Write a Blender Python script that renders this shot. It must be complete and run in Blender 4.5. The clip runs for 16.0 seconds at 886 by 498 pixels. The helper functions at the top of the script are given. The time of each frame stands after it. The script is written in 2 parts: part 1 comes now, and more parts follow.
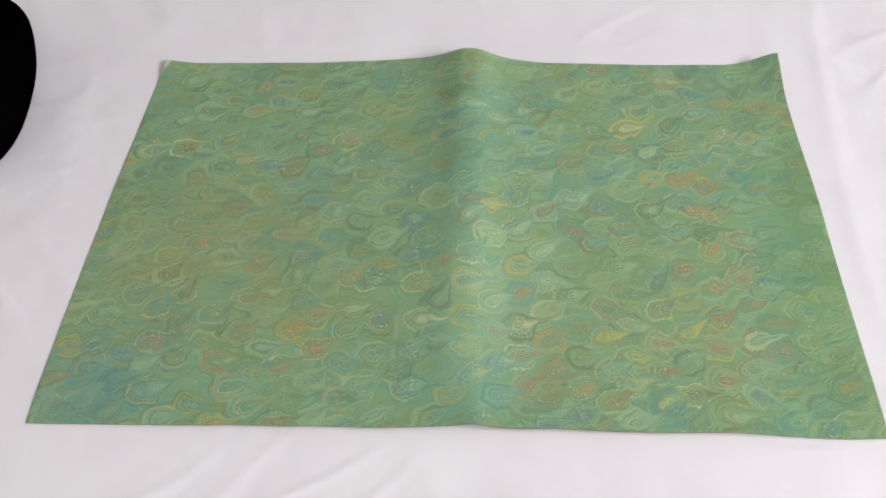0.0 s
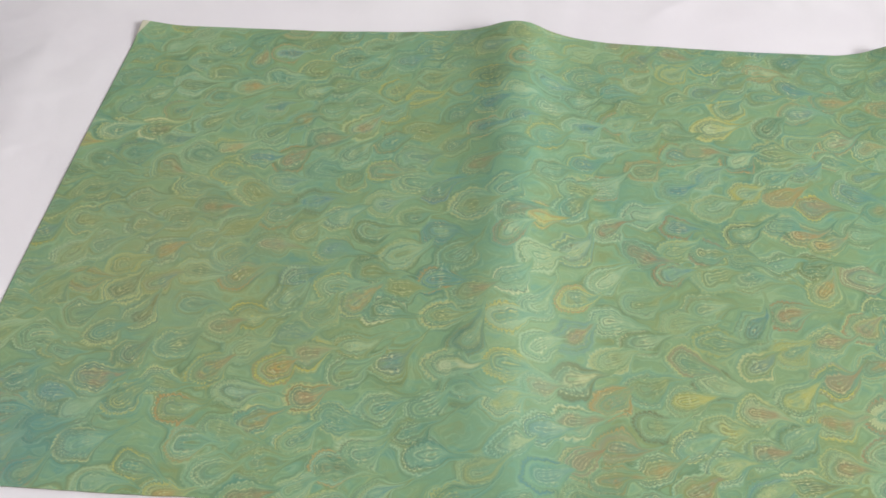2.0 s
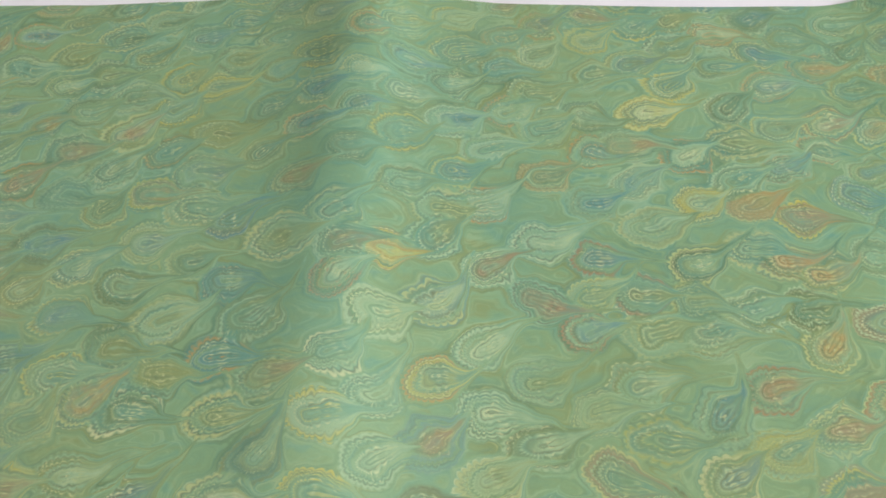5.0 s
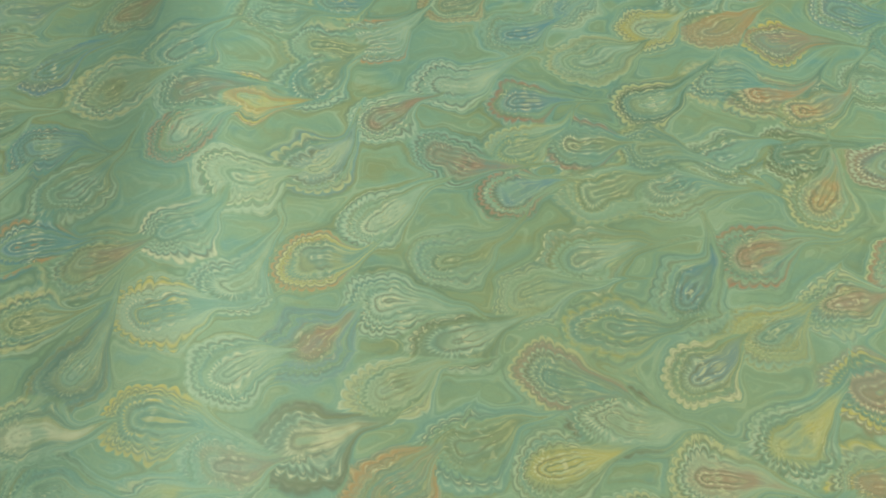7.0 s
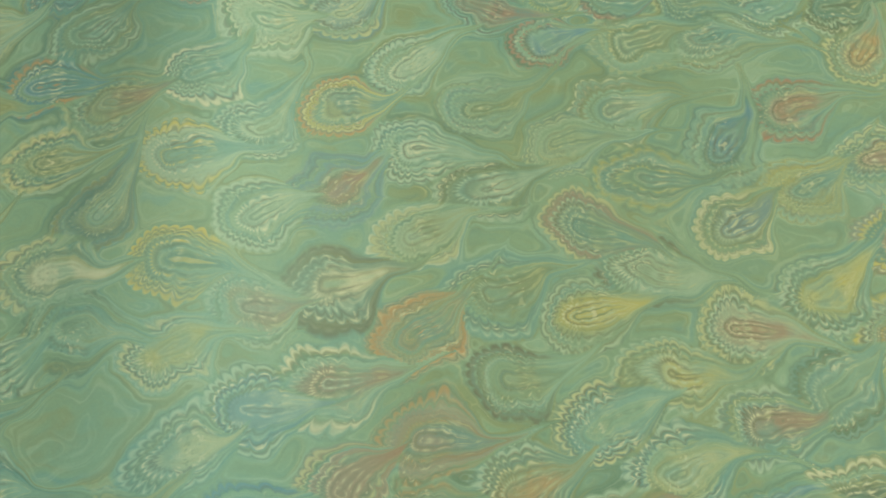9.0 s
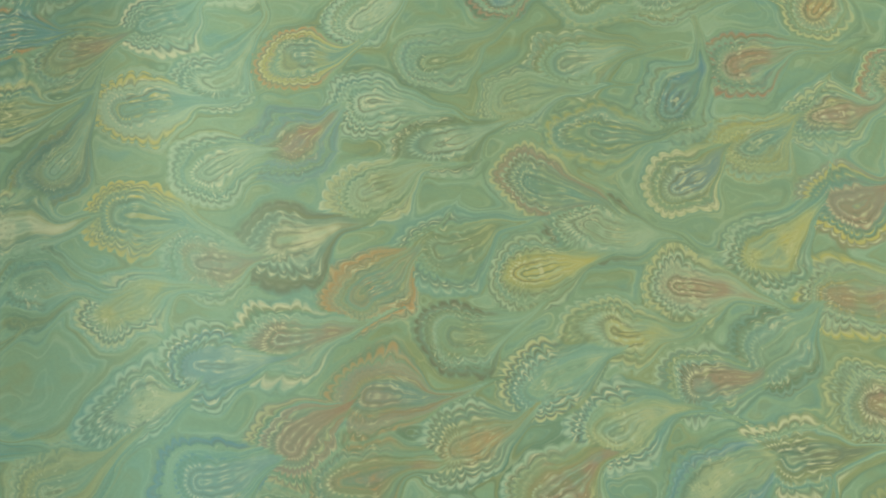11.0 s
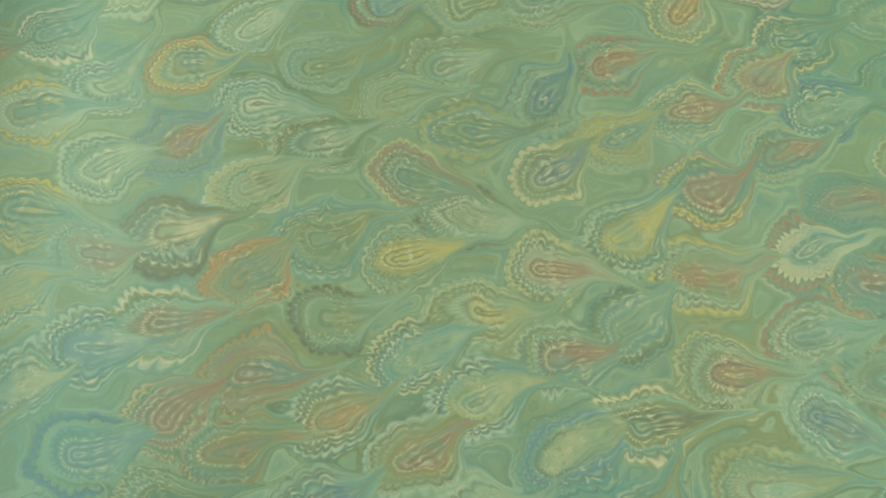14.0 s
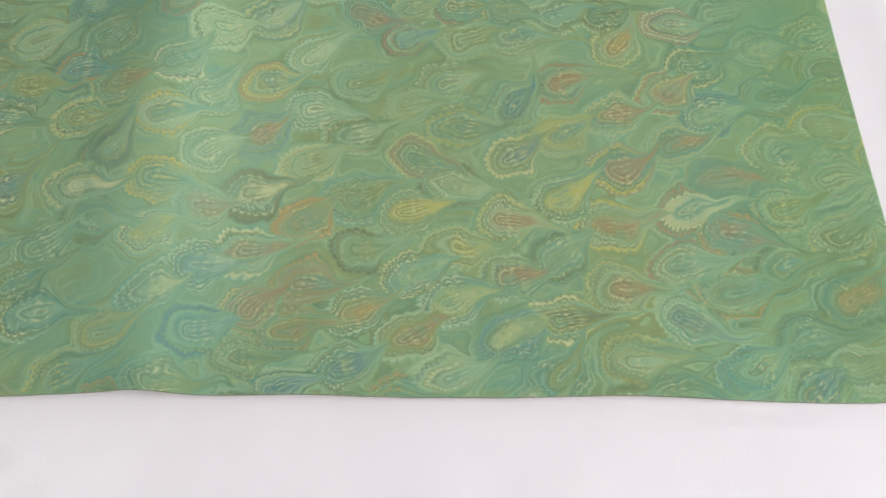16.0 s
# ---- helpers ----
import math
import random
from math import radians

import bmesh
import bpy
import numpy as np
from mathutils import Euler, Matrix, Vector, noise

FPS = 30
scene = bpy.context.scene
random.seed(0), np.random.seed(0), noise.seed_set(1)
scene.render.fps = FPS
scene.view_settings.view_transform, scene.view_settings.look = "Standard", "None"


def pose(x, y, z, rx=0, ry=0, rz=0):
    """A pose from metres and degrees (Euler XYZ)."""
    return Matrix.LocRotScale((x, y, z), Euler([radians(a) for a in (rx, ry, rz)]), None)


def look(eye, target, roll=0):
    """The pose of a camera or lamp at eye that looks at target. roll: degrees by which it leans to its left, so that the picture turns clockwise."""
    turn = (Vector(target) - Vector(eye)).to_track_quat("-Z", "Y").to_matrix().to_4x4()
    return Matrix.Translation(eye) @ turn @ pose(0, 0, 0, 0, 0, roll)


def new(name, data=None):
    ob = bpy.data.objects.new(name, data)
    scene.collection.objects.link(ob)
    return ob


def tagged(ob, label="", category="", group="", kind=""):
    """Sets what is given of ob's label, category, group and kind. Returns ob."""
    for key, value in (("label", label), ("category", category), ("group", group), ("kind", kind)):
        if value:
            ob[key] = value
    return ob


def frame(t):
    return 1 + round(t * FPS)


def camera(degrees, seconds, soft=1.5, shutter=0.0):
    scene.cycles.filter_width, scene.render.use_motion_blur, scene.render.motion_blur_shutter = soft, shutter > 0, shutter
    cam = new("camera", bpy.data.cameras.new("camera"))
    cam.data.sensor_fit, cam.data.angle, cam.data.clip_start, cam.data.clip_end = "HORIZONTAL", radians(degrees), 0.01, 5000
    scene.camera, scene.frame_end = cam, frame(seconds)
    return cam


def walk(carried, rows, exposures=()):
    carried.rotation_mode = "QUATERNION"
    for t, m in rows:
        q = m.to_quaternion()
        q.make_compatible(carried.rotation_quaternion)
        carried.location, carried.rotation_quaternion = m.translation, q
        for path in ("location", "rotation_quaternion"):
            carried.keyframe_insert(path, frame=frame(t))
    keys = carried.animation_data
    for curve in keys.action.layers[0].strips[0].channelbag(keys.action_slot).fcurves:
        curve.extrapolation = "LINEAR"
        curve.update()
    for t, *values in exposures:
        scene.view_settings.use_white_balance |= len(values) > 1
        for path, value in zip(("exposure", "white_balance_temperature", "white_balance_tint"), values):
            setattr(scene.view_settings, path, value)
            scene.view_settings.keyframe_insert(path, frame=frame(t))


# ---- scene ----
cam = camera(40.0, 16.0, soft=1.8)
PATH = [
    (0, (0.5392, -0.7497, 1.1383), (0.5064, -0.3493, 0.6926), -2.78),
    (0.5, (0.5456, -0.6864, 1.0861), (0.5071, -0.2884, 0.6388), -2.81),
    (1, (0.5415, -0.6228, 1.0256), (0.4973, -0.2270, 0.5768), -2.74),
    (1.5, (0.5233, -0.5665, 0.9661), (0.4787, -0.1699, 0.5181), -2.04),
    (2, (0.5059, -0.5058, 0.9005), (0.4638, -0.1063, 0.4548), -1.12),
    (2.5, (0.4974, -0.4394, 0.8396), (0.4562, -0.0372, 0.3962), -0.51),
    (3, (0.5127, -0.3799, 0.7759), (0.4705, 0.0303, 0.3401), -0.68),
    (3.5, (0.5301, -0.3231, 0.7245), (0.4871, 0.0898, 0.2913), -0.97),
    (4, (0.5624, -0.2774, 0.6720), (0.5164, 0.1396, 0.2431), -2.13),
    (4.2, (0.5695, -0.2618, 0.6507), (0.5244, 0.1575, 0.2239), -2.32),
    (6.3, (0.6103, -0.1334, 0.4687), (0.6126, 0.2728, 0.0272), -1.46),
    (6.5, (0.6102, -0.1215, 0.4526), (0.6138, 0.2778, 0.0048), -1.46),
    (7, (0.6098, -0.1086, 0.4356), (0.6101, 0.2738, -0.0267), -1.68),
    (7.5, (0.6092, -0.1092, 0.4316), (0.6089, 0.2590, -0.0422), -1.51),
    (8, (0.6090, -0.1122, 0.4271), (0.6089, 0.2432, -0.0564), -1.38),
    (8.5, (0.6038, -0.1125, 0.4238), (0.6025, 0.2310, -0.0681), -1.32),
    (8.7, (0.6002, -0.1168, 0.4202), (0.5961, 0.2241, -0.0735), -1.47),
    (10.8, (0.6141, -0.1021, 0.4404), (0.6115, 0.1932, -0.0819), -0.57),
    (11, (0.6184, -0.1012, 0.4416), (0.6160, 0.1924, -0.0817), -0.71),
    (11.5, (0.6285, -0.1067, 0.4399), (0.6269, 0.1930, -0.0799), -0.82),
    (12, (0.6386, -0.1126, 0.4394), (0.6412, 0.1908, -0.0783), -0.45),
    (12.5, (0.6492, -0.1229, 0.4346), (0.6537, 0.1908, -0.0768), -0.19),
    (13, (0.6595, -0.1268, 0.4329), (0.6652, 0.1904, -0.0763), -0.03),
    (13.5, (0.6660, -0.1293, 0.4302), (0.6688, 0.1902, -0.0777), -0.73),
    (14, (0.6678, -0.1422, 0.4484), (0.6709, 0.1772, -0.0595), -0.67),
    (14.5, (0.6727, -0.1807, 0.4943), (0.6695, 0.1439, -0.0103), -1.69),
    (15, (0.6809, -0.2195, 0.5430), (0.6727, 0.1080, 0.0403), -2.41),
    (15.5, (0.6912, -0.2603, 0.5922), (0.6753, 0.0699, 0.0915), -3.97),
    (16, (0.7293, -0.3141, 0.6291), (0.6871, 0.0188, 0.1317), -6.34),
]
walk(cam, [(t, look(eye, target, roll)) for t, eye, target, roll in PATH],
     exposures=((0.0, 0.0), (1.5, 0.17), (4.2, 0.18), (6.5, 0.06), (8.5, 0.05), (11.0, 0.0), (16.0, 0.0)))

# ---- light: daylight through one window on the right, white room for the bounce ----
world = bpy.data.worlds.new("sky")
scene.world = world
world.use_nodes = True
wn = world.node_tree.nodes
sky = wn.new("ShaderNodeTexSky")
sky.sky_type = "NISHITA"
sky.sun_disc = False
sky.sun_elevation = radians(35)
sky.sun_rotation = radians(90)
wn["Background"].inputs["Strength"].default_value = 0.1
world.node_tree.links.new(sky.outputs[0], wn["Background"].inputs["Color"])

lamp = bpy.data.lights.new("window_daylight", "AREA")
lamp.shape, lamp.size, lamp.size_y = "RECTANGLE", 2.0, 1.4
lamp.energy, lamp.color = 176.0, (0.985, 0.985, 1.0)
new("window_daylight", lamp).matrix_world = look((3.9, -1.45, 2.2), (0.45, 0.2, 0.0))


# ---- materials ----
class Nodes:
    """A short way to write node trees."""

    def __init__(self, name):
        self.mat = bpy.data.materials.new(name)
        self.mat.use_nodes = True
        self.tree = self.mat.node_tree
        self.bsdf = self.tree.nodes["Principled BSDF"]

    def add(self, kind, **inputs):
        node = self.tree.nodes.new("ShaderNode" + kind)
        for key, value in inputs.items():
            self.put(node.inputs[key.replace("_", " ")], value)
        return node

    def put(self, socket, value):
        if isinstance(value, bpy.types.NodeSocket):
            self.tree.links.new(value, socket)
        else:
            socket.default_value = value

    def math(self, op, a, b=0.0, c=0.0, clamp=False):
        node = self.tree.nodes.new("ShaderNodeMath")
        node.operation, node.use_clamp = op, clamp
        for i, value in enumerate((a, b, c)):
            self.put(node.inputs[i], value)
        return node.outputs[0]

    def step(self, x, lo, hi):
        node = self.tree.nodes.new("ShaderNodeMapRange")
        node.interpolation_type = "SMOOTHSTEP"
        for key, value in (("Value", x), ("From Min", lo), ("From Max", hi), ("To Min", 0.0), ("To Max", 1.0)):
            self.put(node.inputs[key], value)
        return node.outputs[0]

    def mix(self, fac, a, b, how="MIX"):
        node = self.tree.nodes.new("ShaderNodeMix")
        node.data_type, node.blend_type = "RGBA", how
        self.put(node.inputs[0], fac)
        self.put(node.inputs[6], a)
        self.put(node.inputs[7], b)
        return node.outputs[2]

    def ramp(self, fac, stops):
        node = self.tree.nodes.new("ShaderNodeValToRGB")
        node.color_ramp.interpolation = "B_SPLINE"
        els = node.color_ramp.elements
        while len(els) < len(stops):
            els.new(0.5)
        for el, (pos, col) in zip(els, stops):
            el.position, el.color = pos, (*col, 1)
        self.put(node.inputs[0], fac)
        return node.outputs[0]

    def noise(self, vector, scale, detail=3.0, rough=0.55, distort=0.0):
        node = self.add("TexNoise", Scale=scale, Detail=detail, Roughness=rough, Distortion=distort)
        if vector is not None:
            self.put(node.inputs["Vector"], vector)
        return node

    def xyz(self, x=0.0, y=0.0, z=0.0):
        return self.add("CombineXYZ", X=x, Y=y, Z=z).outputs[0]

    def attr(self, name):
        node = self.tree.nodes.new("ShaderNodeAttribute")
        node.attribute_name = name
        return node

    def bump(self, height, strength, distance):
        self.put(self.bsdf.inputs["Normal"], self.add("Bump", Height=height, Strength=strength, Distance=distance).outputs[0])

    def done(self, colour, rough=0.8, spec=0.3):
        self.put(self.bsdf.inputs["Base Color"], colour)
        self.put(self.bsdf.inputs["Roughness"], rough)
        self.put(self.bsdf.inputs["Specular IOR Level"], spec)
        return self.mat


def ink(r, g, b):
    """A linear colour from display values."""
    return tuple(((c / 255) / 12.92 if c < 10.3 else ((c / 255 + 0.055) / 1.055) ** 2.4) for c in (r, g, b))


GREEN, DEEP, TEAL, BLUE = ink(128, 161, 121), ink(90, 121, 92), ink(98, 150, 134), ink(84, 132, 144)
OLIVE, YELLOW, CREAM, PALE = ink(135, 147, 94), ink(200, 186, 88), ink(216, 214, 162), ink(170, 194, 154)
STRAW = ink(188, 192, 132)
ORANGE, RUST, BROWN, MINT = ink(186, 142, 84), ink(162, 120, 92), ink(100, 102, 78), ink(140, 176, 142)


def marbled_material():
    n = Nodes("marbled_paper")
    loc = n.add("SeparateXYZ", Vector=n.attr("swirl").outputs["Vector"])
    arc, rnd, tail = loc.outputs[0], loc.outputs[1], loc.outputs[2]
    bow = n.attr("bow").outputs["Fac"]
    ink_a, ink_b, ink_c = (n.attr(k).outputs["Color"] for k in ("rim_ink", "band_ink", "core_ink"))
    power = n.attr("rim_ink").outputs["Alpha"]
    obj = n.add("TexCoord").outputs["Object"]
    pos = n.add("SeparateXYZ", Vector=obj)

    def mul(*values):
        out = values[0]
        for value in values[1:]:
            out = n.math("MULTIPLY", out, value)
        return out

    def line(x, at, width):
        d = n.math("DIVIDE", n.math("SUBTRACT", x, at), width)
        return n.math("EXPONENT", n.math("MULTIPLY", n.math("MULTIPLY", d, d), -1.0))

    def hashed(x, shift):
        """A random number for each row of each swirl."""
        node = n.add("TexWhiteNoise", Vector=n.xyz(x, n.math("MULTIPLY", rnd, 97.0), shift))
        return node.outputs["Value"]

    wob = n.noise(obj, 45.0, 2.0).outputs["Fac"]
    shiver = n.noise(obj, 150.0, 2.0).outputs["Fac"]
    r_w = n.math("ADD", bow, n.math("ADD", n.math("MULTIPLY", n.math("SUBTRACT", n.noise(obj, 80.0, 2.0).outputs["Fac"], 0.5), 0.30),
                                    n.math("MULTIPLY", n.math("SUBTRACT", shiver, 0.5), 0.09)))

    def contour(freq, slow, shift, detail=2.0):
        """Streaks of ink that run along the bows and out into the tails."""
        at = n.xyz(n.math("ADD", n.math("MULTIPLY", r_w, freq), shift),
                   n.math("MULTIPLY", pos.outputs[0], slow), n.math("MULTIPLY", pos.outputs[1], slow))
        return n.noise(at, 1.0, detail, 0.55).outputs["Fac"]

    # the stream between the swirls
    broad, tint, fine, hair = contour(2.6, 13.0, 0.0), contour(4.4, 16.0, 31.0), contour(11.0, 24.0, 57.0), contour(21.0, 40.0, 83.0, 1.0)
    patch = n.step(n.noise(obj, 62.0, 2.0).outputs["Fac"], 0.36, 0.62)
    cloud = n.noise(obj, 9.0, 2.0).outputs["Fac"]
    ground = n.ramp(broad, [(0.30, DEEP), (0.44, GREEN), (0.56, GREEN), (0.70, MINT)])
    ground = n.mix(mul(n.step(tint, 0.52, 0.64), 0.75), ground, (*OLIVE, 1))
    ground = n.mix(mul(n.step(tint, 0.47, 0.35), 0.60), ground, (*TEAL, 1))
    ground = n.mix(mul(n.step(fine, 0.53, 0.70), 0.42), ground, (*PALE, 1))
    ground = n.mix(mul(n.step(fine, 0.47, 0.32), 0.42), ground, (*DEEP, 1))
    ground = n.mix(mul(mul(n.step(hair, 0.58, 0.72), patch), 0.40), ground, (*STRAW, 1))

    drift = n.noise(n.xyz(n.math("ADD", mul(pos.outputs[0], 9.0), wob), n.math("ADD", mul(pos.outputs[1], 70.0), mul(wob, 3.0))), 1.0, 3.0).outputs["Fac"]
    stream = n.ramp(drift, [(0.30, OLIVE), (0.45, GREEN), (0.55, GREEN), (0.70, TEAL)])
    stream = n.mix(mul(n.step(fine, 0.50, 0.70), 0.25), stream, (*PALE, 1))
    ground = n.mix(mul(n.step(bow, 1.02, 1.32), 0.85), ground, stream)

    # swirls: nested scalloped rows of ink that run out into a tail
    jig = n.noise(obj, 75.0, 1.0).outputs["Fac"]
    teeth = n.math("ADD", 10.5, n.math("MULTIPLY", n.math("FRACT", n.math("MULTIPLY", rnd, 7.3)), 4.0))
    wave = n.math("POWER", n.math("ABSOLUTE", n.math("SINE", n.math("ADD", mul(arc, teeth), mul(jig, 2.2)))), 0.65)
    head = mul(n.step(tail, 1.05, 0.35), n.step(bow, 1.18, 0.92))
    scal = mul(wave, head, n.step(r_w, 0.10, 0.62))
    r_s = n.math("SUBTRACT", r_w, mul(scal, 0.115))
    count = n.math("ADD", 5.6, n.math("MULTIPLY", n.math("FRACT", n.math("MULTIPLY", rnd, 3.9)), 2.0))
    phase = n.math("ADD", mul(r_s, count), rnd)
    row, saw = n.math("FLOOR", phase), n.math("FRACT", phase)
    pick, weight = hashed(row, 0.0), hashed(row, 5.0)
    show = n.math("ADD", 0.42, mul(patch, 0.58))

    body = n.mix(mul(n.step(pick, 0.25, 0.75), 0.62), ground, ink_b)
    body = n.mix(mul(n.step(weight, 0.60, 0.85), 0.42), body, (*TEAL, 1))
    body = n.mix(mul(n.step(r_s, 0.55, 0.15), n.math("ADD", 0.15, mul(patch, 0.55))), body, ink_c)
    inked = n.mix(n.step(pick, 0.45, 0.60), ink_a, (*PALE, 1))
    inked = n.mix(n.step(pick, 0.64, 0.76), inked, (*CREAM, 1))
    lively = n.math("ADD", 0.14, mul(n.step(weight, 0.20, 0.65), 0.86))
    crest = n.math("ADD", 0.12, mul(wave, wave, wave, 0.88))
    body = n.mix(mul(line(saw, 0.34, 0.17), lively, head, show, 0.82), body, n.mix(n.step(pick, 0.3, 0.5), (*DEEP, 1), (*BROWN, 1)))
    body = n.mix(mul(line(saw, 0.74, 0.15), lively, crest, head, n.math("ADD", 0.2, mul(show, 0.9)), 1.0), body, inked)
    # the strongest bow, and the dark line inside it
    rim_at = n.math("ADD", 0.70, n.math("MULTIPLY", n.math("FRACT", n.math("MULTIPLY", rnd, 13.7)), 0.14))
    fade = mul(n.step(tail, 1.5, 0.5), power)
    body = n.mix(mul(line(r_s, n.math("SUBTRACT", rim_at, 0.075), 0.036), fade, show, 0.62), body, (*BROWN, 1))
    body = n.mix(mul(line(r_s, rim_at, 0.056), fade, n.math("ADD", 0.50, mul(show, 0.50)), n.math("ADD", 0.55, mul(wave, 0.45))), body, ink_a)
    # fibres of pale ink drawn from the core down the tail
    quill = n.noise(n.xyz(mul(r_w, 17.0), mul(tail, 2.2), mul(rnd, 41.0)), 1.0, 1.0).outputs["Fac"]
    body = n.mix(mul(n.step(quill, 0.54, 0.68), n.step(bow, 0.75, 0.40), n.step(tail, 0.02, 0.30), n.step(tail, 1.9, 0.8), patch, 0.55), body, (*STRAW, 1))
    body = n.mix(mul(n.step(quill, 0.46, 0.36), n.step(bow, 0.75, 0.45), n.step(tail, 0.02, 0.25), n.step(tail, 1.9, 0.9), 0.22), body, ink_c)
    # short dabs in the rows
    dab = n.noise(n.xyz(mul(arc, 8.0), mul(r_s, 13.0), mul(rnd, 53.0)), 1.0, 1.0).outputs["Fac"]
    body = n.mix(mul(n.step(dab, 0.60, 0.70), head, n.step(bow, 0.92, 0.75), patch, 0.60), body, (*CREAM, 1))
    body = n.mix(mul(n.step(dab, 0.40, 0.30), head, n.step(bow, 0.92, 0.75), patch, 0.45), body, (*DEEP, 1))
    cover = mul(n.step(r_s, 1.06, 0.84), n.step(tail, 2.3, 1.2), n.step(n.attr("margin").outputs["Fac"], 0.0, 0.16), n.math("ADD", 0.15, mul(power, 0.85)))
    colour = n.mix(cover, ground, body)
    # veils of one ink over many swirls
    colour = n.mix(n.math("MULTIPLY", n.step(cloud, 0.46, 0.72), 0.20), colour, (*OLIVE, 1))
    colour = n.mix(n.math("MULTIPLY", n.step(cloud, 0.48, 0.28), 0.24), colour, (*TEAL, 1))

    def pool(x, y, rx, ry, strength, colour_in, tone):
        """A wide patch of one tone: mostly ink, in two calls painted light and shade."""
        dx = n.math("DIVIDE", n.math("SUBTRACT", pos.outputs[0], x), rx)
        dy = n.math("DIVIDE", n.math("SUBTRACT", pos.outputs[1], y), ry)
        d2 = n.math("ADD", n.math("MULTIPLY", dx, dx), n.math("MULTIPLY", dy, dy))
        fac = n.math("MULTIPLY", n.math("EXPONENT", n.math("MULTIPLY", d2, -1.0)), n.math("ADD", 0.4, n.math("MULTIPLY", wob, 1.1)))
        return n.mix(n.math("MULTIPLY", fac, strength, clamp=True), colour_in, (*tone, 1))

    colour = pool(0.15, 0.27, 0.15, 0.13, 0.34, colour, ink(146, 142, 98))
    colour = pool(0.06, 0.05, 0.07, 0.07, 0.36, colour, BLUE)
    colour = pool(0.50, 0.06, 0.07, 0.06, 0.40, colour, TEAL)
    colour = pool(0.50, 0.45, 0.05, 0.14, 0.28, colour, TEAL)
    # pale band right of the fold: its lit slope painted into the colour
    colour = pool(0.52, 0.18, 0.06, 0.11, 0.25, colour, PALE)
    colour = pool(0.72, 0.16, 0.14, 0.09, 0.30, colour, OLIVE)
    # right edge: greener ink, with the dark falloff there painted in as well
    colour = pool(0.92, 0.28, 0.07, 0.25, 0.36, colour, ink(100, 145, 92))
    colour = pool(0.30, 0.17, 0.07, 0.05, 0.30, colour, OLIVE)
    veil = n.noise(obj, 5.0, 1.0).outputs["Fac"]
    colour = n.mix(n.math("MULTIPLY", n.step(veil, 0.35, 0.65), 0.08), colour, (*GREEN, 1))

    # paper tooth and flecks of ink
    grain = n.noise(obj, 900.0, 3.0, 0.7).outputs["Fac"]
    colour = n.mix(0.10, colour, n.ramp(grain, [(0.3, (0.25, 0.25, 0.25)), (0.7, (0.8, 0.8, 0.8))]), "OVERLAY")
    fibre = n.noise(obj, 260.0, 4.0, 0.6).outputs["Fac"]
    n.bump(n.math("ADD", grain, n.math("MULTIPLY", fibre, 2.0)), 0.12, 0.0004)
    return n.done(colour, n.math("ADD", 0.55, n.math("MULTIPLY", grain, 0.2)), 0.25)


def paper_back_material():
    n = Nodes("paper_back")
    obj = n.add("TexCoord").outputs["Object"]
    t = n.noise(obj, 160.0, 4.0, 0.6).outputs["Fac"]
    n.bump(t, 0.1, 0.0004)
    return n.done(n.ramp(t, [(0.3, (0.50, 0.48, 0.36)), (0.7, (0.62, 0.60, 0.47))]), 0.85, 0.2)


def paper_rim_material():
    # dark olive cut edge: the shadow under the lifted sheet, put into its colour
    n = Nodes("shaded_rim")
    obj = n.add("TexCoord").outputs["Object"]
    t = n.noise(obj, 120.0, 3.0).outputs["Fac"]
    return n.done(n.ramp(t, [(0.35, ink(78, 78, 54)), (0.65, ink(112, 114, 80))]), 0.85, 0.2)


def cloth_material():
    n = Nodes("white_cloth")
    obj = n.add("TexCoord").outputs["Object"]
    big = n.noise(obj, 3.5, 3.0).outputs["Fac"]
    mid = n.noise(obj, 22.0, 4.0, 0.6).outputs["Fac"]
    weave = n.noise(obj, 700.0, 2.0, 0.6).outputs["Fac"]
    col = n.ramp(big, [(0.35, (0.81, 0.765, 0.81)), (0.65, (0.835, 0.805, 0.835))])
    col = n.mix(0.05, col, n.ramp(mid, [(0.35, (0.6, 0.6, 0.62)), (0.65, (0.9, 0.9, 0.88))]))
    n.bump(n.math("ADD", n.math("MULTIPLY", weave, 0.25), mid), 0.30, 0.002)
    return n.done(col, 0.9, 0.15)


def plain_material(name, lo, hi, scale, rough=0.8, spec=0.3):
    n = Nodes(name)
    obj = n.add("TexCoord").outputs["Object"]
    t = n.noise(obj, scale, 5.0, 0.6).outputs["Fac"]
    n.bump(t, 0.15, 0.002)
    return n.done(n.ramp(t, [(0.3, lo), (0.7, hi)]), rough, spec)


MARBLED, BACK, SHADED_RIM, CLOTH = marbled_material(), paper_back_material(), paper_rim_material(), cloth_material()
WALL = plain_material("white_wall_paint", (0.74, 0.73, 0.71), (0.80, 0.79, 0.77), 6.0, 0.9)
FLOOR = plain_material("grey_floor", (0.20, 0.19, 0.18), (0.28, 0.27, 0.25), 5.0, 0.6)
TABLE = plain_material("table_wood", (0.25, 0.17, 0.10), (0.36, 0.25, 0.15), 12.0, 0.5)
BLACK = plain_material("black_fabric", (0.0006, 0.0004, 0.0006), (0.0014, 0.001, 0.0013), 300.0, 1.0, 0.0)


# ---- builders ----
def mesh_object(name, bm, material, parent=None, label=""):
    data = bpy.data.meshes.new(name)
    bm.to_mesh(data)
    bm.free()
    data.materials.append(material)
    ob = new(name, data)
    if parent:
        ob.parent = parent
    if label:
        ob["label"] = label
    return ob


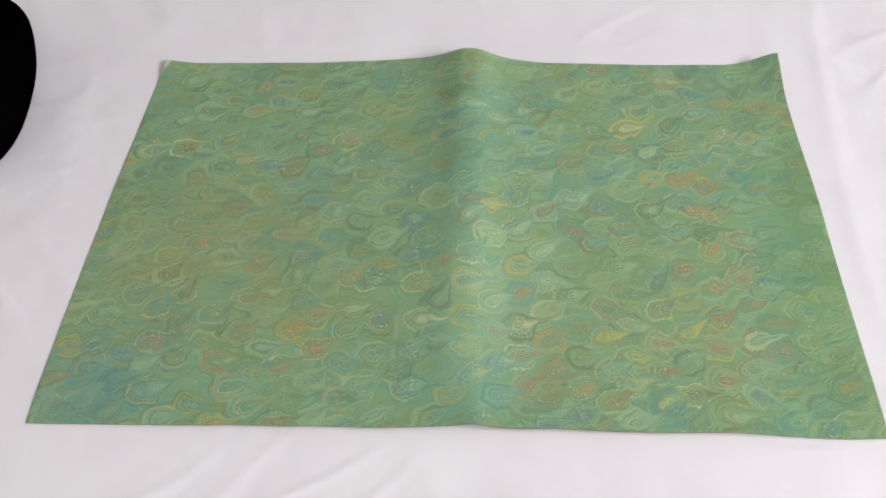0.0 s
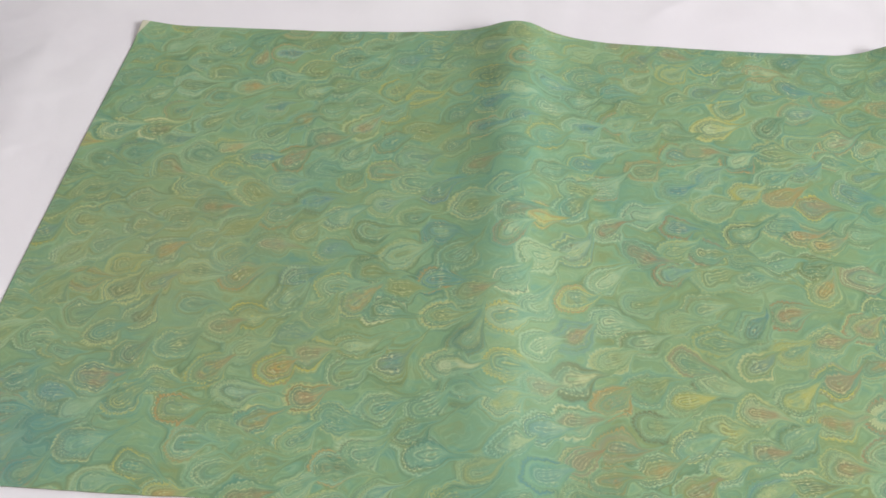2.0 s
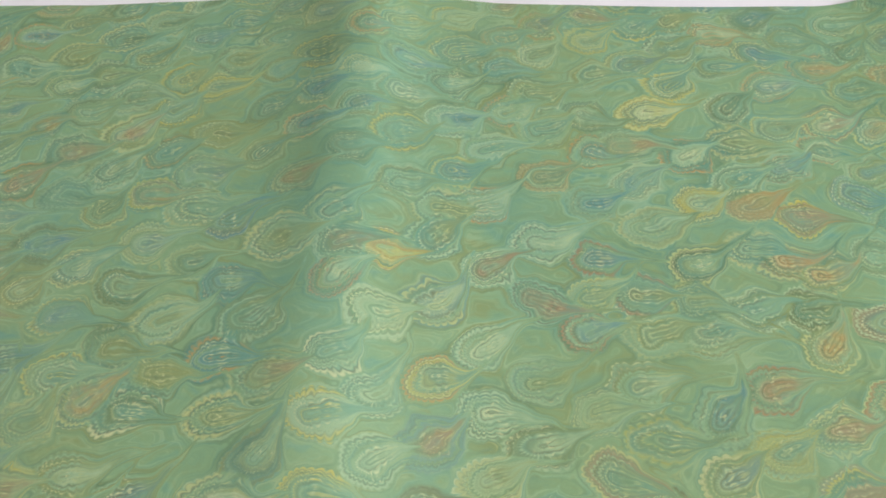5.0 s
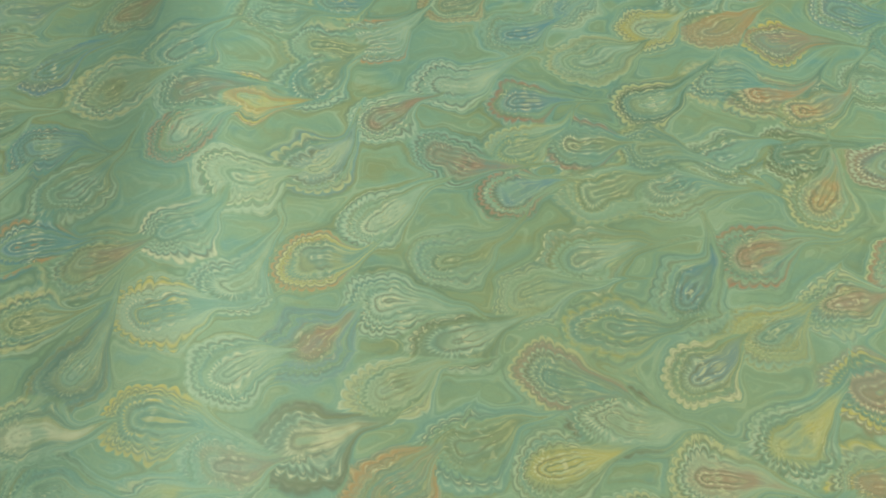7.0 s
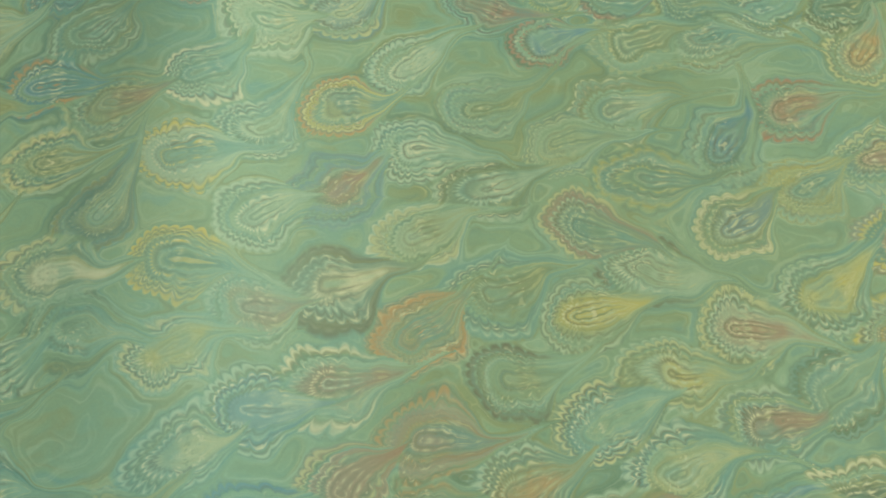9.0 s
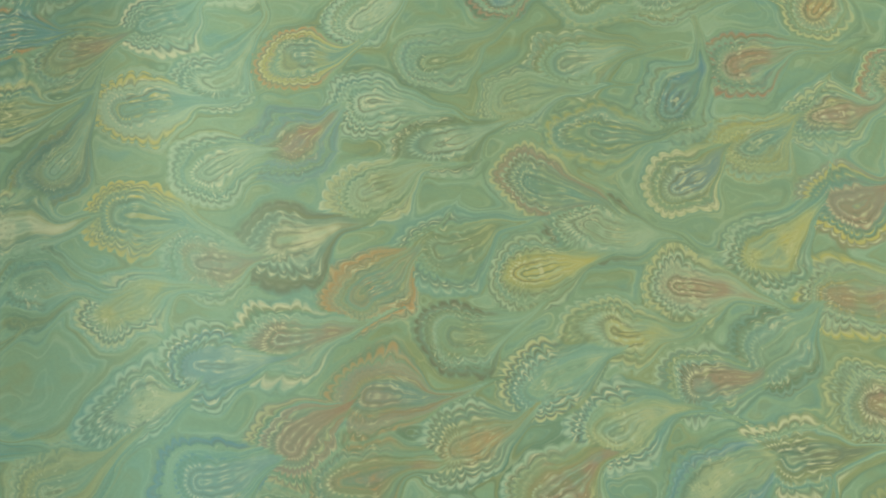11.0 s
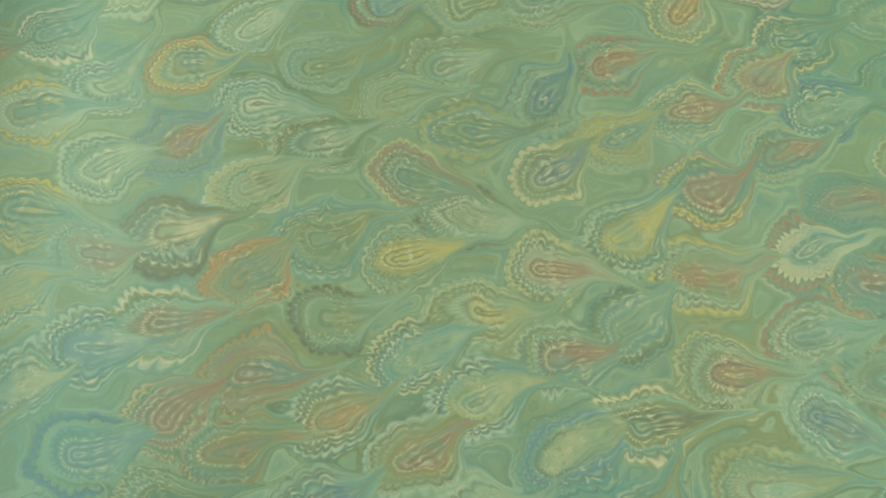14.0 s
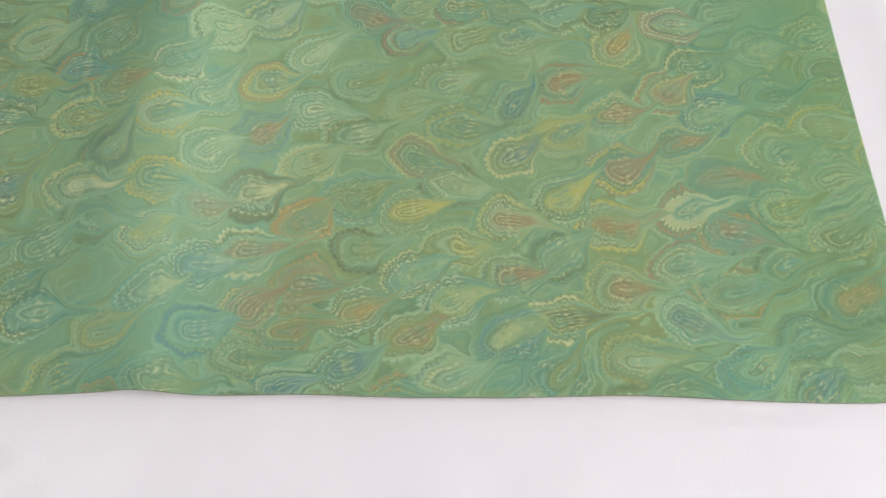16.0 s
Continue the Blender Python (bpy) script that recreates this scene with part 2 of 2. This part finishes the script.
def box(bm, lo, hi):
    made = bmesh.ops.create_cube(bm, size=1.0)
    m = Matrix.Translation([(a + b) / 2 for a, b in zip(lo, hi)]) @ Matrix.Diagonal([b - a for a, b in zip(lo, hi)] + [1])
    bmesh.ops.transform(bm, matrix=m, verts=made["verts"])
    return made["verts"]


def solid(name, boxes, material, parent=None, bevel=0.0):
    bm = bmesh.new()
    for lo, hi in boxes:
        box(bm, lo, hi)
    if bevel:
        bmesh.ops.bevel(bm, geom=bm.edges[:], offset=bevel, segments=2, affect="EDGES")
    return mesh_object(name, bm, material, parent)


def grid_mesh(name, x, y, z):
    """A mesh of quads from three equal 2D arrays."""
    rows, cols = x.shape
    data = bpy.data.meshes.new(name)
    idx = np.arange(rows * cols).reshape(rows, cols)
    quads = np.stack([idx[:-1, :-1], idx[:-1, 1:], idx[1:, 1:], idx[1:, :-1]], -1).reshape(-1, 4)
    data.vertices.add(rows * cols)
    data.vertices.foreach_set("co", np.stack([x, y, z], -1).astype(np.float32).ravel())
    data.loops.add(quads.size)
    data.loops.foreach_set("vertex_index", quads.astype(np.int32).ravel())
    data.polygons.add(len(quads))
    data.polygons.foreach_set("loop_start", np.arange(0, quads.size, 4, dtype=np.int32))
    data.update(calc_edges=True)
    data.validate()
    data.shade_smooth()
    return data, quads


def soft_noise(x, y, scale, seed, octaves=3):
    """Smooth random field in about -1..1, as a sum of seeded waves."""
    rng = np.random.default_rng(seed)
    out = np.zeros_like(x)
    amp, total = 1.0, 0.0
    for _ in range(octaves):
        for _ in range(6):
            a, ph = rng.uniform(0, 2 * np.pi, 2)
            k = 2 * np.pi / scale * rng.uniform(0.6, 1.4)
            out += amp * np.sin(k * (x * np.cos(a) + y * np.sin(a)) + ph) / 6
        total += amp
        amp, scale = amp * 0.5, scale * 0.5
    return out / total * 1.6


def sstep(x, lo, hi):
    t = np.clip((x - lo) / (hi - lo), 0, 1)
    return t * t * (3 - 2 * t)


# ---- room ----
def room():
    x0, x1, y0, y1, z0, z1, t = -2.6, 4.15, -3.2, 3.0, -0.75, 3.05, 0.12
    wy0, wy1, wz0, wz1 = -2.55, -0.35, 1.4, 2.98
    solid("floor", [((x0 - t, y0 - t, z0 - 0.1), (x1 + t, y1 + t, z0))], FLOOR)["kind"] = "structure"
    solid("ceiling", [((x0 - t, y0 - t, z1), (x1 + t, y1 + t, z1 + 0.1))], WALL)["kind"] = "structure"
    walls = {
        "wall_west": [((x0 - t, y0, z0), (x0, y1, z1))],
        "wall_north": [((x0 - t, y1, z0), (x1 + t, y1 + t, z1))],
        "wall_south": [((x0 - t, y0 - t, z0), (x1 + t, y0, z1))],
        "wall_east": [((x1, y0, z0), (x1 + t, wy0, z1)), ((x1, wy1, z0), (x1 + t, y1, z1)),
                      ((x1, wy0, z0), (x1 + t, wy1, wz0)), ((x1, wy0, wz1), (x1 + t, wy1, z1))],
    }
    for name, boxes in walls.items():
        tagged(solid(name, boxes, WALL), kind="structure")
    table = new("table")
    table.location = (0.45, 0.45, -0.75)
    tagged(table, "wooden table hidden under a white cloth", "table")
    tx, ty = 1.15, 1.05
    solid("tabletop", [((-tx, -ty, 0.715), (tx, ty, 0.745))], TABLE, table, 0.004)
    for sx in (-1, 1):
        for sy in (-1, 1):
            cx, cy = sx * (tx - 0.08), sy * (ty - 0.08)
            solid("leg", [((cx - 0.03, cy - 0.03, 0.0), (cx + 0.03, cy + 0.03, 0.715))], TABLE, table, 0.003)


def cloth_height(x, y):
    z = 0.0016 * soft_noise(x, y, 0.55, 5, 2) + 0.0014 * soft_noise(x, y, 0.13, 7, 3)
    # creases run every way over the open cloth
    for seed, turn_by, scale in ((11, 0.6, 0.17), (13, 2.2, 0.13), (17, 1.2, 0.21)):
        c, s_ = math.cos(turn_by), math.sin(turn_by)
        across = soft_noise(x * c + y * s_, (y * c - x * s_) * 0.35, scale, seed, 2)
        z = z + 0.0013 * np.exp(-(across / 0.20) ** 2) * sstep(soft_noise(x, y, 0.4, seed + 40, 1), -0.2, 0.7)
    # the cloth lies flat under the sheet
    out = np.maximum(np.maximum(0.0 - x, x - 0.95), np.maximum(-0.01 - y, y - 0.64))
    z = np.minimum(z, 0.0010 + 4 * sstep(out, 0.0, 0.10))
    z = z * (0.35 + 0.65 * sstep(out, 0.0, 0.08))
    # a soft fold beside the sheet
    z = z + 0.0014 * np.exp(-((x - 0.992 + 0.02 * np.sin(4 * y)) / 0.014) ** 2) * sstep(y, 0.05, 0.3)
    return z


def white_cloth():
    xs, ys = np.linspace(-0.72, 1.62, 520), np.linspace(-0.62, 1.52, 480)
    x, y = np.meshgrid(xs, ys)
    z = cloth_height(x, y)
    d = np.maximum(np.maximum(-0.69 - x, x - 1.59), np.maximum(-0.59 - y, y - 1.49))
    z = z - 0.20 * sstep(d, 0.0, 0.03)
    data, _ = grid_mesh("white_cloth", x, y, z)
    data.materials.append(CLOTH)
    ob = new("white_cloth", data)
    tagged(ob, "white cotton cloth spread over the table, slightly creased", "cloth")


# ---- the marbled sheet ----
W, H = 0.94, 0.634
FOLD = 0.478
CELL = (0.0336, 0.045)
LEAN = radians(11)                    # the comb's way against the sheet's long side
R0 = 0.0196


def sheet_lift(x, y):
    """Height of the sheet over the table: centre fold, lifted corner, waved edges."""
    f = np.clip(y / H, 0, 1)
    crest = FOLD + 0.004 * np.sin(5 * y)
    d = x - crest
    side = np.where(d < 0, 0.042, 0.036)
    ridge = 1 / (1 + (np.abs(d) / side) ** 2.6)
    z = (0.004 + 0.0165 * f ** 1.1) * ridge
    z += (0.006 + 0.0025 * f) * np.exp(-((x - FOLD + 0.01) / np.where(x < FOLD - 0.01, 0.14, 0.09)) ** 2)
    z += (0.0018 * soft_noise(x, y, 0.42, 21, 2) + 0.0015) * sstep(x, 0.0, 0.12)
    z += 0.019 * sstep(x + 0.9 * (y - H), W - 0.085, W + 0.01) ** 1.3
    z += 0.004 * sstep(W - x, 0.05, 0.0) * (0.6 + 0.4 * np.sin(21 * y))
    near = np.exp(-y / 0.035)
    z += near * (0.0075 * np.exp(-((x - 0.60) / 0.10) ** 2) + 0.0080 * np.exp(-((x - 0.78) / 0.07) ** 2)
                 + 0.0045 * np.exp(-((x - 0.50) / 0.022) ** 2) + 0.003 * np.exp(-((x - 0.28) / 0.12) ** 2))
    z += 0.006 * np.exp(-((x - 0.0) ** 2 + (y - H) ** 2) / 0.03 ** 2)
    return np.maximum(z, 0.0006)


# Swirls that stand out: where they lie, and their inks (rim, band, core)
NEAR_SWIRLS = [
    (0.490, 0.154, "yellow yellow teal"), (0.486, 0.207, "yellow pale teal"), (0.519, 0.225, "pale teal pale"), (0.490, 0.253, "cream mint teal"),
    (0.521, 0.180, "pale mint pale"), (0.552, 0.148, "brown brown cream"), (0.522, 0.134, "pale mint rust"), (0.586, 0.127, "orange orange teal"),
    (0.490, 0.113, "straw mint yellow"), (0.525, 0.090, "pale blue pale"), (0.555, 0.103, "cream mint rust"), (0.501, 0.070, "pale teal straw"),
    (0.530, 0.044, "blue blue pale"), (0.590, 0.079, "orange rust teal"), (0.560, 0.060, "straw rust rust"), (0.552, 0.244, "orange yellow teal"),
    (0.585, 0.220, "pale mint pale"), (0.581, 0.267, "pale mint pale"), (0.552, 0.194, "teal blue rust"), (0.585, 0.173, "straw pale olive"),
    (0.618, 0.198, "pale deep pale"), (0.619, 0.145, "mint teal olive"), (0.624, 0.105, "brown mint olive"), (0.656, 0.085, "straw teal mint"),
    (0.625, 0.058, "pale olive orange"), (0.655, 0.176, "straw rust teal"), (0.654, 0.134, "pale olive yellow"), (0.681, 0.154, "brown mint pale"),
    (0.687, 0.106, "straw mint yellow"), (0.683, 0.065, "pale teal straw"), (0.659, 0.042, "pale olive rust"), (0.718, 0.175, "cream yellow blue"),
    (0.714, 0.127, "straw pale rust"), (0.717, 0.084, "pale teal rust"), (0.748, 0.098, "deep teal mint"), (0.749, 0.143, "pale teal yellow"),
    (0.788, 0.165, "yellow rust rust"), (0.782, 0.121, "yellow straw rust"), (0.749, 0.053, "cream olive brown"), (0.716, 0.042, "teal blue straw"),
    (0.752, 0.196, "mint yellow teal"), (0.787, 0.211, "straw mint rust"), (0.823, 0.229, "rust straw rust"), (0.825, 0.185, "mint straw rust"),
    (0.827, 0.133, "rust cream teal"), (0.820, 0.092, "rust pale mint"), (0.785, 0.075, "straw olive rust"), (0.752, 0.241, "rust mint rust"),
    (0.719, 0.218, "mint teal blue"), (0.674, 0.242, "mint olive pale"),
]
MIDDLE_SWIRLS = [
    (0.479, 0.372, "straw mint teal"), (0.514, 0.342, "yellow orange yellow"), (0.447, 0.348, "straw mint olive"), (0.486, 0.314, "rust mint pale"),
    (0.582, 0.336, "pale mint rust"), (0.616, 0.307, "mint rust rust"), (0.646, 0.282, "rust mint blue"), (0.618, 0.359, "pale mint pale"),
    (0.652, 0.347, "rust teal blue"), (0.680, 0.312, "rust teal olive"), (0.578, 0.394, "orange pale pale"), (0.545, 0.360, "pale teal olive"),
    (0.551, 0.299, "straw blue pale"), (0.517, 0.287, "pale pale mint"), (0.410, 0.373, "blue blue teal"), (0.438, 0.283, "pale olive mint"),
    (0.415, 0.315, "teal blue mint"), (0.716, 0.339, "straw deep mint"), (0.754, 0.355, "straw mint teal"), (0.791, 0.385, "yellow orange rust"),
    (0.798, 0.331, "straw rust orange"), (0.832, 0.349, "pale olive mint"), (0.751, 0.301, "pale mint teal"), (0.790, 0.272, "straw mint orange"),
    (0.829, 0.293, "pale rust mint"), (0.724, 0.398, "straw yellow pale"), (0.720, 0.449, "orange mint pale"), (0.753, 0.422, "pale mint teal"),
    (0.834, 0.408, "mint blue teal"), (0.720, 0.283, "mint mint teal"), (0.418, 0.251, "orange blue teal"), (0.439, 0.151, "straw mint cream"),
    (0.427, 0.207, "straw pale olive"), (0.456, 0.179, "olive blue mint"),
]
OUTER_SWIRLS = [
    (0.453, 0.125, "deep green mint"), (0.423, 0.104, "pale green mint"), (0.428, 0.055, "pale teal mint"), (0.842, 0.252, "straw deep teal"),
    (0.846, 0.209, "blue teal mint"), (0.851, 0.160, "teal rust rust"), (0.855, 0.115, "orange teal rust"), (0.883, 0.092, "deep olive teal"),
    (0.859, 0.019, "teal mint green"), (0.890, 0.041, "teal deep teal"), (0.925, 0.276, "straw green mint"), (0.091, 0.451, "cream straw brown"),
    (0.115, 0.223, "straw straw brown"), (0.144, 0.193, "straw olive brown"), (0.144, 0.147, "straw brown brown"), (0.114, 0.117, "straw teal rust"),
    (0.178, 0.118, "straw green olive"), (0.308, 0.159, "yellow straw rust"), (0.280, 0.141, "yellow orange orange"), (0.345, 0.138, "pale teal olive"),
    (0.314, 0.110, "straw orange rust"), (0.372, 0.213, "cream deep teal"), (0.271, 0.083, "straw teal orange"), (0.200, 0.089, "orange olive mint"),
    (0.054, 0.314, "straw mint olive"), (0.248, 0.416, "orange olive rust"), (0.698, 0.499, "straw yellow pale"), (0.827, 0.483, "straw rust pale"),
    (0.776, 0.345, "straw orange orange"), (0.762, 0.396, "straw orange olive"), (0.047, 0.111, "olive mint teal"), (0.373, 0.053, "pale mint teal"),
    (0.125, 0.047, "straw teal mint"), (0.049, 0.163, "pale green mint"), (0.284, 0.249, "pale blue teal"), (0.223, 0.248, "orange rust olive"),
]
INKS = {"straw": STRAW, "green": GREEN, "deep": DEEP, "teal": TEAL, "blue": BLUE, "olive": OLIVE, "yellow": YELLOW, "cream": CREAM,
        "pale": PALE, "orange": ORANGE, "rust": RUST, "brown": BROWN, "mint": MINT}


def stirred(x, y):
    """The places after a gentle stir of the bath."""
    dx = 0.0045 * soft_noise(x, y, 0.075, 51, 2) + 0.0014 * soft_noise(x, y, 0.022, 53, 1)
    dy = 0.0045 * soft_noise(x, y, 0.075, 52, 2) + 0.0014 * soft_noise(x, y, 0.022, 54, 1)
    return x + dx, y + dy


def swirls():
    """Centre, radius, turn, strength, random number and inks of all swirls; the comb's slanted lattice fills the gaps."""
    rng = np.random.default_rng(8)
    rows = []
    for x, y, names in NEAR_SWIRLS + MIDDLE_SWIRLS + OUTER_SWIRLS:
        x, y = (float(c) for c in stirred(np.array(x), np.array(y)))
        rows.append([x, y, R0 * rng.uniform(0.92, 1.06), rng.normal(0.05, 0.28), rng.uniform(0.86, 1.0), rng.uniform(), *names.split()])
    for k in range(-16, 17):
        for m in range(-16, 32):
            x = 0.484 + CELL[0] * k + rng.normal(0, 0.0035)
            y = 0.030 + 0.0202 * k + CELL[1] * m + rng.normal(0, 0.0035)
            rim = rng.choice(["straw", "pale", "mint", "yellow", "orange", "deep"], p=[.27, .27, .15, .15, .06, .10])
            band = rng.choice(["pale", "olive", "teal", "mint", "deep", "orange", "yellow"], p=[.24, .22, .18, .14, .12, .05, .05])
            core = rng.choice(["teal", "blue", "olive", "rust", "deep", "pale", "orange"], p=[.28, .16, .22, .07, .14, .09, .04])
            size, turn, lot = R0 * rng.uniform(0.86, 1.08), rng.normal(0.02, 0.26), rng.uniform()
            power = rng.uniform(0.70, 1.0) * float(0.70 + 0.30 * sstep(soft_noise(np.array(x), np.array(y), 0.22, 71, 2), -0.5, 0.5))
            inside = -0.03 < x < W + 0.03 and -0.03 < y < H + 0.03
            if inside and all((x - r[0]) ** 2 + (y - r[1]) ** 2 > 0.0265 ** 2 for r in rows):
                rows.append([x, y, size, turn, power, lot, rim, band, core])
    return rows


def marbled_sheet():
    nx, ny = 941, 635
    u, v = np.meshgrid(np.linspace(0, 1, nx), np.linspace(0, 1, ny))
    y = v * H + 0.0010 * soft_noise(u * W, 0 * u, 0.12, 31, 3) * np.where(v > 0.5, v, v - 1)
    left = 0.034 * v ** 1.4 - 0.004
    right = W + 0.013 - 0.037 * v ** 1.1
    x = left + (right - left) * u
    px, py = u * W, v * H
    z = sheet_lift(px, py) + 0.0008
    data, quads = grid_mesh("marbled_paper", x, y, z)
    pat_x, pat_y = (c.ravel() for c in stirred(x, y))

    rows = swirls()
    cx, cy, size, turn, power, rnd = (np.array([r[i] for r in rows], float) for i in range(6))
    angle = LEAN + turn
    bend = np.random.default_rng(4).normal(0.07, 0.13, len(rows))
    hook = np.where(np.random.default_rng(6).uniform(size=len(rows)) < 0.75, 1.0, -1.0)
    ca, sa = np.cos(angle), np.sin(angle)

    def local(qx, qy, i):
        """Place in swirl i: bow number (0 core, 1 rim, growing down the tail), way along the bow, how far down the tail."""
        dx, dy = (qx - cx[i]) / size[i], (qy - cy[i]) / size[i]
        a, b = dx * ca[i] + dy * sa[i], -dx * sa[i] + dy * ca[i]
        b = b - bend[i] * np.maximum(a, 0) ** 2
        down = np.maximum(a + 0.15, 0)
        smooth = 1 - 0.78 * sstep(down, 0.0, 2.3)
        hooked = (1 + 0.30 * down) * (1 - 0.84 * sstep(down, 0.40, 1.35))
        lower = sstep(b * hook[i], 0.12, -0.12)
        width = smooth * (1 - lower) + hooked * lower
        front = np.minimum(a + 0.15, 0) * 1.05
        side = b / width * 1.06
        rho = np.sqrt(front ** 2 + side ** 2) + 0.17 * np.maximum(down - 0.45, 0) ** 2
        arc = np.abs(np.arctan2(side, -front + 1e-6)) + down * 0.8
        return rho, arc, down

    # each face belongs to the swirl that holds it most; the bow number runs on from one to the next
    fx, fy = pat_x[quads].mean(1), pat_y[quads].mean(1)
    owner, best = np.zeros(len(quads), int), np.full(len(quads), 9.0)
    near = np.full(pat_x.shape, 1e-9)
    first, second = np.full(pat_x.shape, 9.0), np.full(pat_x.shape, 9.0)
    for i in range(len(rows)):
        m = np.flatnonzero((np.abs(fx - cx[i]) < 0.088) & (np.abs(fy - cy[i]) < 0.050))
        if len(m):
            rho = local(fx[m], fy[m], i)[0]
            win = rho < best[m]
            best[m[win]], owner[m[win]] = rho[win], i
        m = np.flatnonzero((np.abs(pat_x - cx[i]) < 0.088) & (np.abs(pat_y - cy[i]) < 0.050))
        if len(m):
            rho = local(pat_x[m], pat_y[m], i)[0]
            near[m] += np.exp(-8.0 * rho)
            second[m] = np.minimum(second[m], np.maximum(first[m], rho))
            first[m] = np.minimum(first[m], rho)
    bow = np.maximum(-np.log(near) / 8.0, 0.0)
    data.attributes.new("bow", "FLOAT", "POINT").data.foreach_set("value", bow.astype(np.float32))
    margin = np.minimum(second - first, 1.0)
    data.attributes.new("margin", "FLOAT", "POINT").data.foreach_set("value", margin.astype(np.float32))
    corner_owner = np.repeat(owner, 4)
    _, arc, down = local(pat_x[quads.ravel()], pat_y[quads.ravel()], corner_owner)
    swirl = np.stack([arc, rnd[corner_owner], down], -1).astype(np.float32)
    data.attributes.new("swirl", "FLOAT_VECTOR", "CORNER").data.foreach_set("vector", swirl.ravel())
    for key, col in (("rim_ink", 6), ("band_ink", 7), ("core_ink", 8)):
        table = np.array([[*INKS[str(r[col])], r[4]] for r in rows], np.float32)
        data.attributes.new(key, "FLOAT_COLOR", "FACE").data.foreach_set("color", table[owner].ravel())

    # the far left corner's tip is turned over and shows the pale back
    tip = ((quads[:, 0] % nx) / (nx - 1) * W / 0.010 + (1 - (quads[:, 0] // nx) / (ny - 1)) * H / 0.024) < 1
    data.polygons.foreach_set("material_index", tip.astype(np.int32))
    for m in (MARBLED, BACK, SHADED_RIM):
        data.materials.append(m)
    ob = new("marbled_paper", data)
    tagged(ob, "green marbled paper sheet with peacock swirls and a centre fold", "paper sheet")
    thick = ob.modifiers.new("thickness", "SOLIDIFY")
    thick.thickness, thick.offset, thick.material_offset, thick.material_offset_rim = 0.0008, -1.0, 1, 2
    return ob


def black_bag():
    """A soft black bag at the table's far side."""
    bm = bmesh.new()
    bmesh.ops.create_icosphere(bm, subdivisions=5, radius=1.0)
    for vert in bm.verts:
        c = vert.co
        p = [math.copysign(abs(k) ** 0.88, k) for k in c]
        n = noise.noise(c * 1.6) * 0.05
        vert.co = Vector((p[0] * (0.100 + 0.01 * p[2]) * (1 + n), p[1] * 0.175 * (1 + n), max(p[2], -0.55) * 0.075 * (1 + n)))
    for face in bm.faces:
        face.smooth = True
    ob = mesh_object("bag", bm, BLACK)
    ob.matrix_world = pose(-0.232, 0.535, 0.042, 0, 0, 7)
    tagged(ob, "plain black soft fabric bag lying on white cloth", "bag")


room()
white_cloth()
marbled_sheet()
black_bag()
